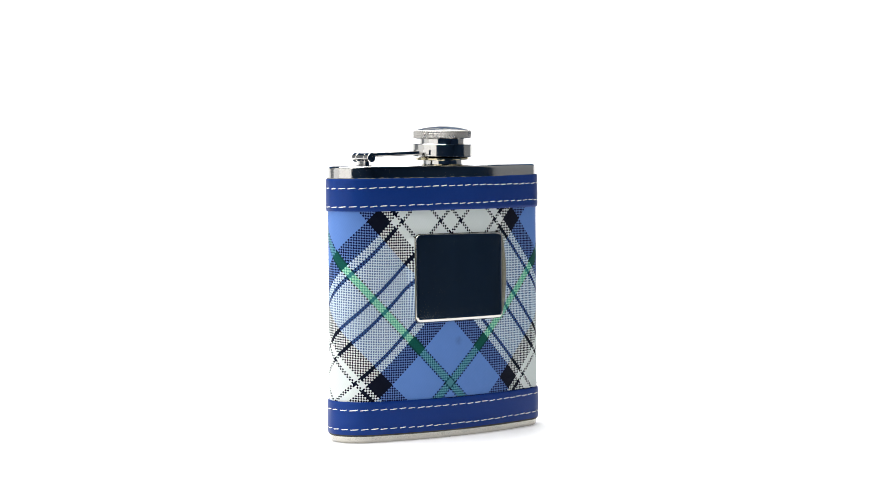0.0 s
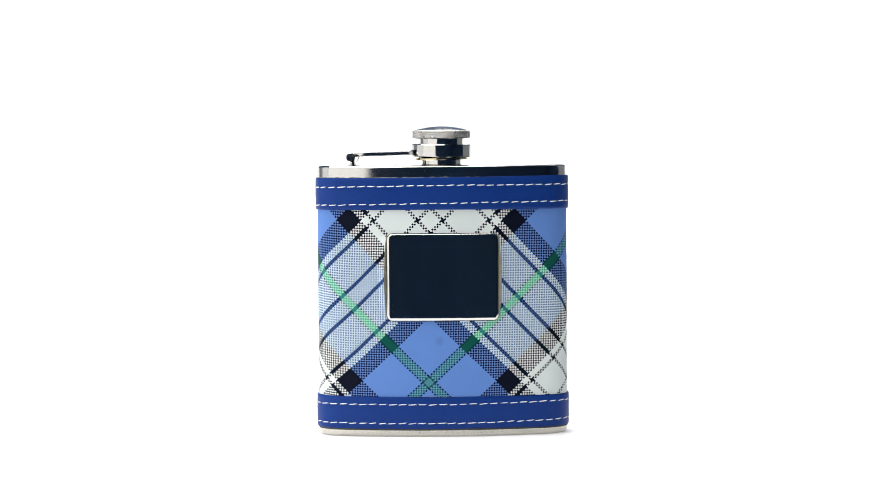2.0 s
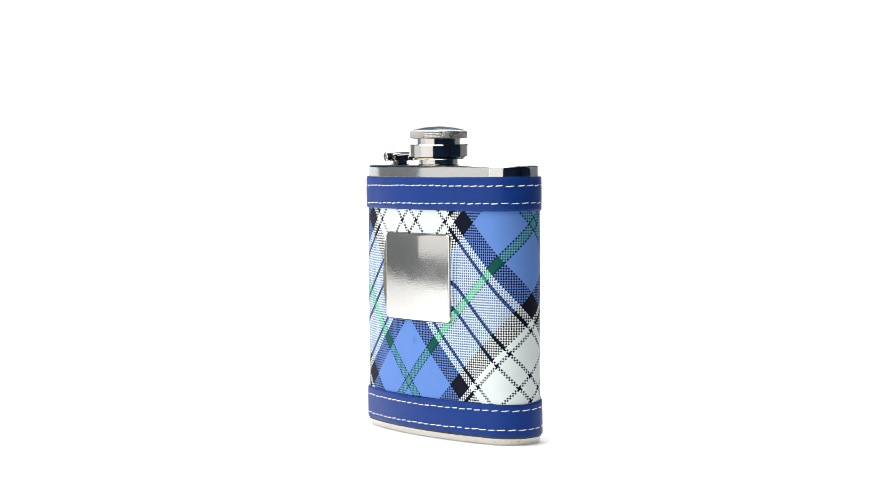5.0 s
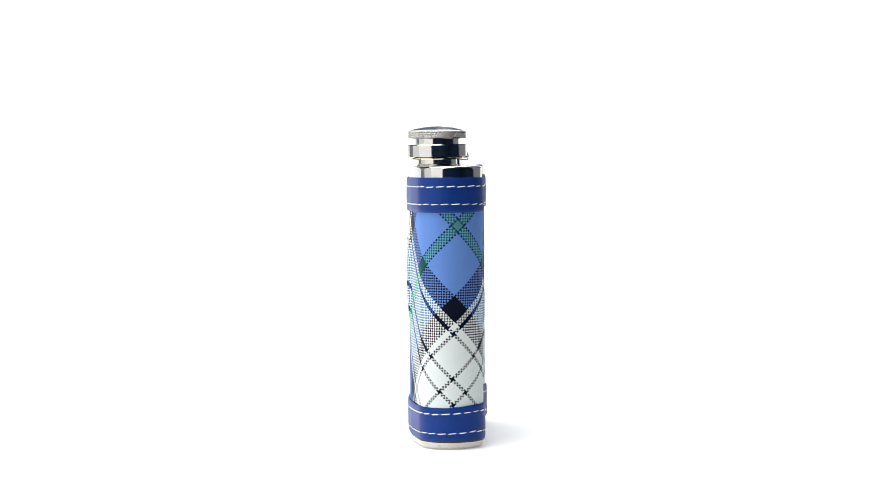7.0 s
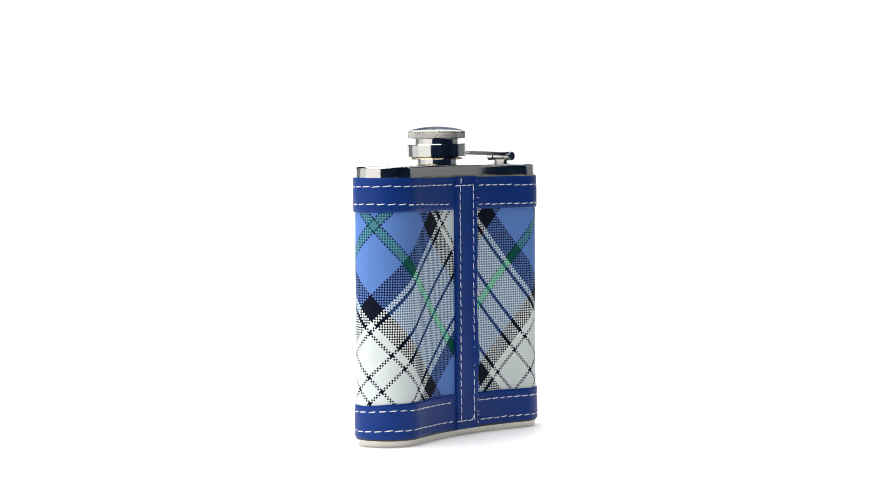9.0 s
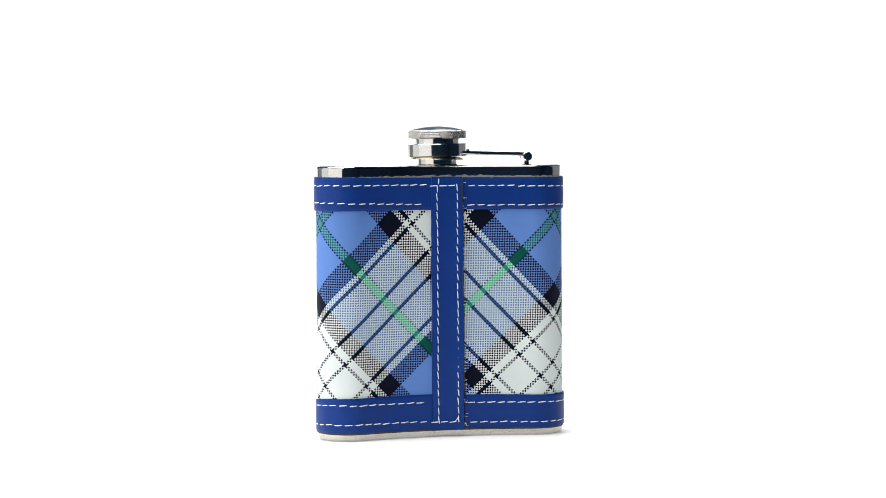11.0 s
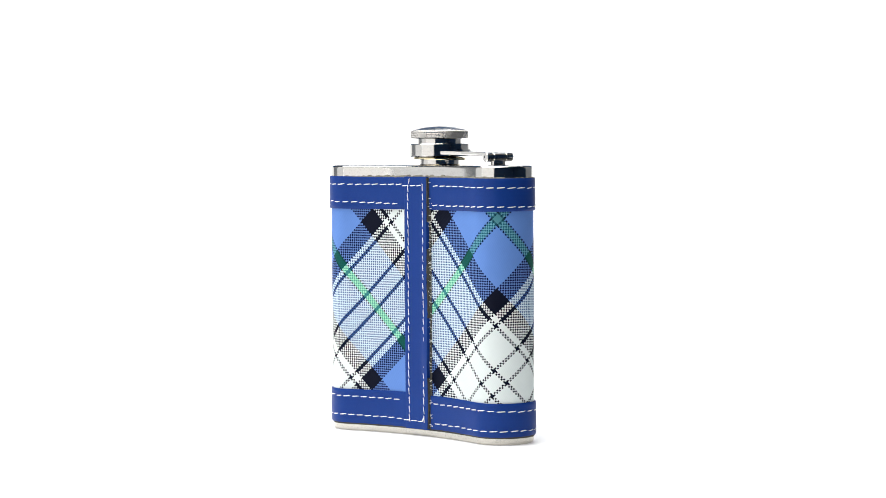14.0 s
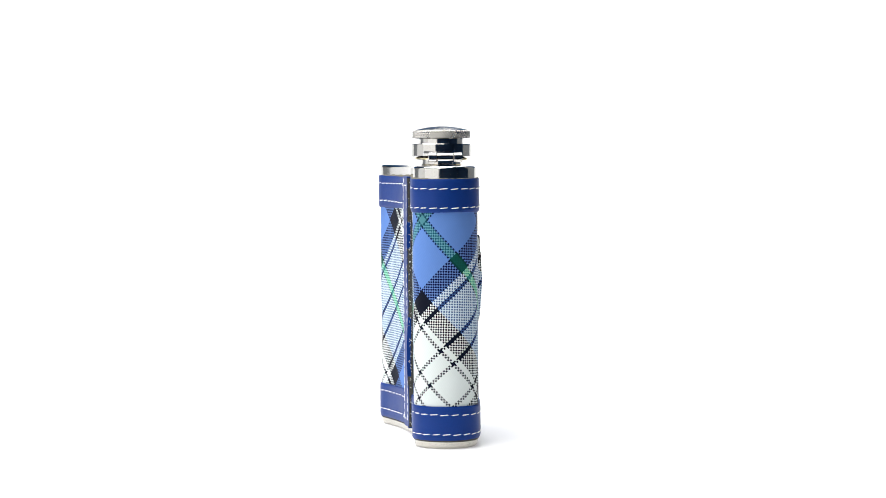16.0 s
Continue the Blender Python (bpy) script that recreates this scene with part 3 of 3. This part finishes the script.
    prof = [(8.0, 110.75), (9.6, 110.75), (10.2, 110.95)] + [(10.8, 111.0 + 2.6 * i / 13) for i in range(14)] + [(10.4, 113.75), (10.0, 113.85), (9.6, 113.7), (8.0, 113.7)]
    rim = part("knurled_top", lathe([(r * MM, z * MM) for r, z in prof], 528, knurl), KNURL, cap, "diamond-knurled domed top of the cap")
    dome = part("cap_dome", lathe([(r * MM, z * MM) for r, z in ((9.9, 113.7), (9.9, 113.95), (9.4, 114.12), (8.2, 114.42), (6.2, 114.85), (4.0, 115.15), (2.0, 115.32), (0, 115.38))], 96), DOME, cap, "domed steel crown of the cap, darkened for its dark reflection")
    collar = part("bail_collar", lathe([(r * MM, z * MM) for r, z in ((8.35, 104.1), (10.9, 104.0), (11.15, 104.2), (11.15, 108.45), (10.9, 108.7), (8.35, 108.65), (8.35, 104.1))]), STEEL, flask, "wide polished steel collar holding the cap")
    collar.matrix_basis = Matrix.Translation((CX, CY, 0)) @ pose(0, 0, 0.1066, 0.8, 0.9, 0) @ pose(0, 0, -0.1066)
    lip = part("collar_washer", lathe([(r * MM, z * MM) for r, z in ((7.45, 102.9), (9.7, 102.9), (9.85, 103.1), (9.8, 103.6), (8.2, 104.1), (7.45, 104.1), (7.45, 102.9))]), YELLOW_TINT, flask, "thin steel washer under the collar, tinted for a yellow reflection")
    lip.matrix_basis = Matrix.Translation((CX, CY, 0)) @ pose(0, 0, 0.1038, 0.8, -1.0, 0) @ pose(0, 0, -0.1038)

    HX, HY, HZ = -33.3 * MM, 4.2 * MM, 103.95 * MM
    arm_len = math.hypot(HX - CX, HY - CY)
    turn = math.atan2(HY - CY, HX - CX)
    out = [(8.6, -7.0), (12.0, -5.0), (17.0, -3.6), (28, -3.2), (arm_len / MM + 0.6, -3.2), (arm_len / MM + 0.6, 3.2), (28, 3.2), (17.0, 3.2), (12.0, 3.2), (8.6, 3.4)]
    bm = slab([(x * MM, y * MM) for x, y in out], -0.7 * MM, 0.7 * MM, 0.25 * MM)
    arm = part("bail_arm", bm, STEEL, flask, "flat steel arm from collar to hinge")
    arm.matrix_basis = Matrix.Translation((CX, CY, 105.75 * MM)) @ Matrix.Rotation(turn, 4, "Z") @ Matrix.Rotation(radians(1.6), 4, "Y")
    hinge = part("hinge_post", slab([(-0.9 * MM, -2.8 * MM), (0.9 * MM, -2.8 * MM), (0.9 * MM, 2.8 * MM), (-0.9 * MM, 2.8 * MM)], 100.5 * MM, 104.4 * MM, 0.3 * MM), STEEL, flask, "upright steel hinge post")
    hinge.matrix_basis = Matrix.Translation((HX, HY, 0)) @ Matrix.Rotation(turn, 4, "Z")
    for lo in (-6.2, 3.0):
        bm = lathe([(r * MM, z * MM) for r, z in ((0, lo + 0.5), (0.6, lo + 0.5), (0.6, lo), (1.5, lo), (1.72, lo + 0.25), (1.72, lo + 2.95), (1.5, lo + 3.2), (0.6, lo + 3.2), (0.6, lo + 2.7), (0, lo + 2.7))], 28)
        kn = part("knuckle", bm, STEEL, hinge)
        kn.matrix_basis = Matrix.Translation((0, 0, HZ)) @ pose(0, 0, 0, 90, 0, 0)
    barrel = part("hinge_barrel", lathe([(r * MM, z * MM) for r, z in ((0.5, -2.85), (1.4, -2.85), (1.6, -2.65), (1.6, 2.65), (1.4, 2.85), (0.5, 2.85), (0.5, -2.85))], 28), STEEL, hinge)
    barrel.matrix_basis = Matrix.Translation((0, 0, HZ)) @ pose(0, 0, 0, 90, 0, 0)
    # the arm's end is bent round the collar
    bm = bmesh.new()
    ends = []
    for i in range(13):
        a = radians(170 + 37 * i / 12)
        ends.append([bm.verts.new((r * MM * math.cos(a), r * MM * math.sin(a), z * MM)) for r, z in ((11.0, 104.6), (12.0, 104.6), (12.05, 104.75), (12.05, 106.35), (12.0, 106.5), (11.0, 106.5))])
    for a, b in zip(ends, ends[1:]):
        for k in range(6):
            bm.faces.new((a[k], a[(k + 1) % 6], b[(k + 1) % 6], b[k]))
    bm.faces.new(ends[0][::-1])
    bm.faces.new(ends[-1])
    bmesh.ops.recalc_face_normals(bm, faces=bm.faces)
    tab = part("arm_tab", bm, STEEL, collar)
    pin = part("hinge_pin", lathe([(r * MM, z * MM) for r, z in ((0, -6.0), (0.55, -6.0), (0.55, 6.0), (0, 6.0))], 16), STEEL, hinge)
    pin.matrix_basis = Matrix.Translation((0, 0, HZ)) @ pose(0, 0, 0, 90, 0, 0)
    foot = part("hinge_foot", slab([(-1.6 * MM, -3.4 * MM), (1.6 * MM, -3.4 * MM), (1.6 * MM, 3.4 * MM), (-1.6 * MM, 3.4 * MM)], 100.5 * MM, 101.1 * MM, 0.2 * MM), STEEL, hinge)
    return flask


make_place()
FLASK = make_flask()


def motions():
    # the flask turns evenly with the table, clockwise from above
    rows = []
    for i in range(33):
        t = i * 0.5
        rows.append((t, pose(0, 0, 0, 0, 0, -18.61 * (t - 1.95)) @ pose(0.00097, 0, 0, 0, 0, 2.342)))
    walk(FLASK, rows)


motions()
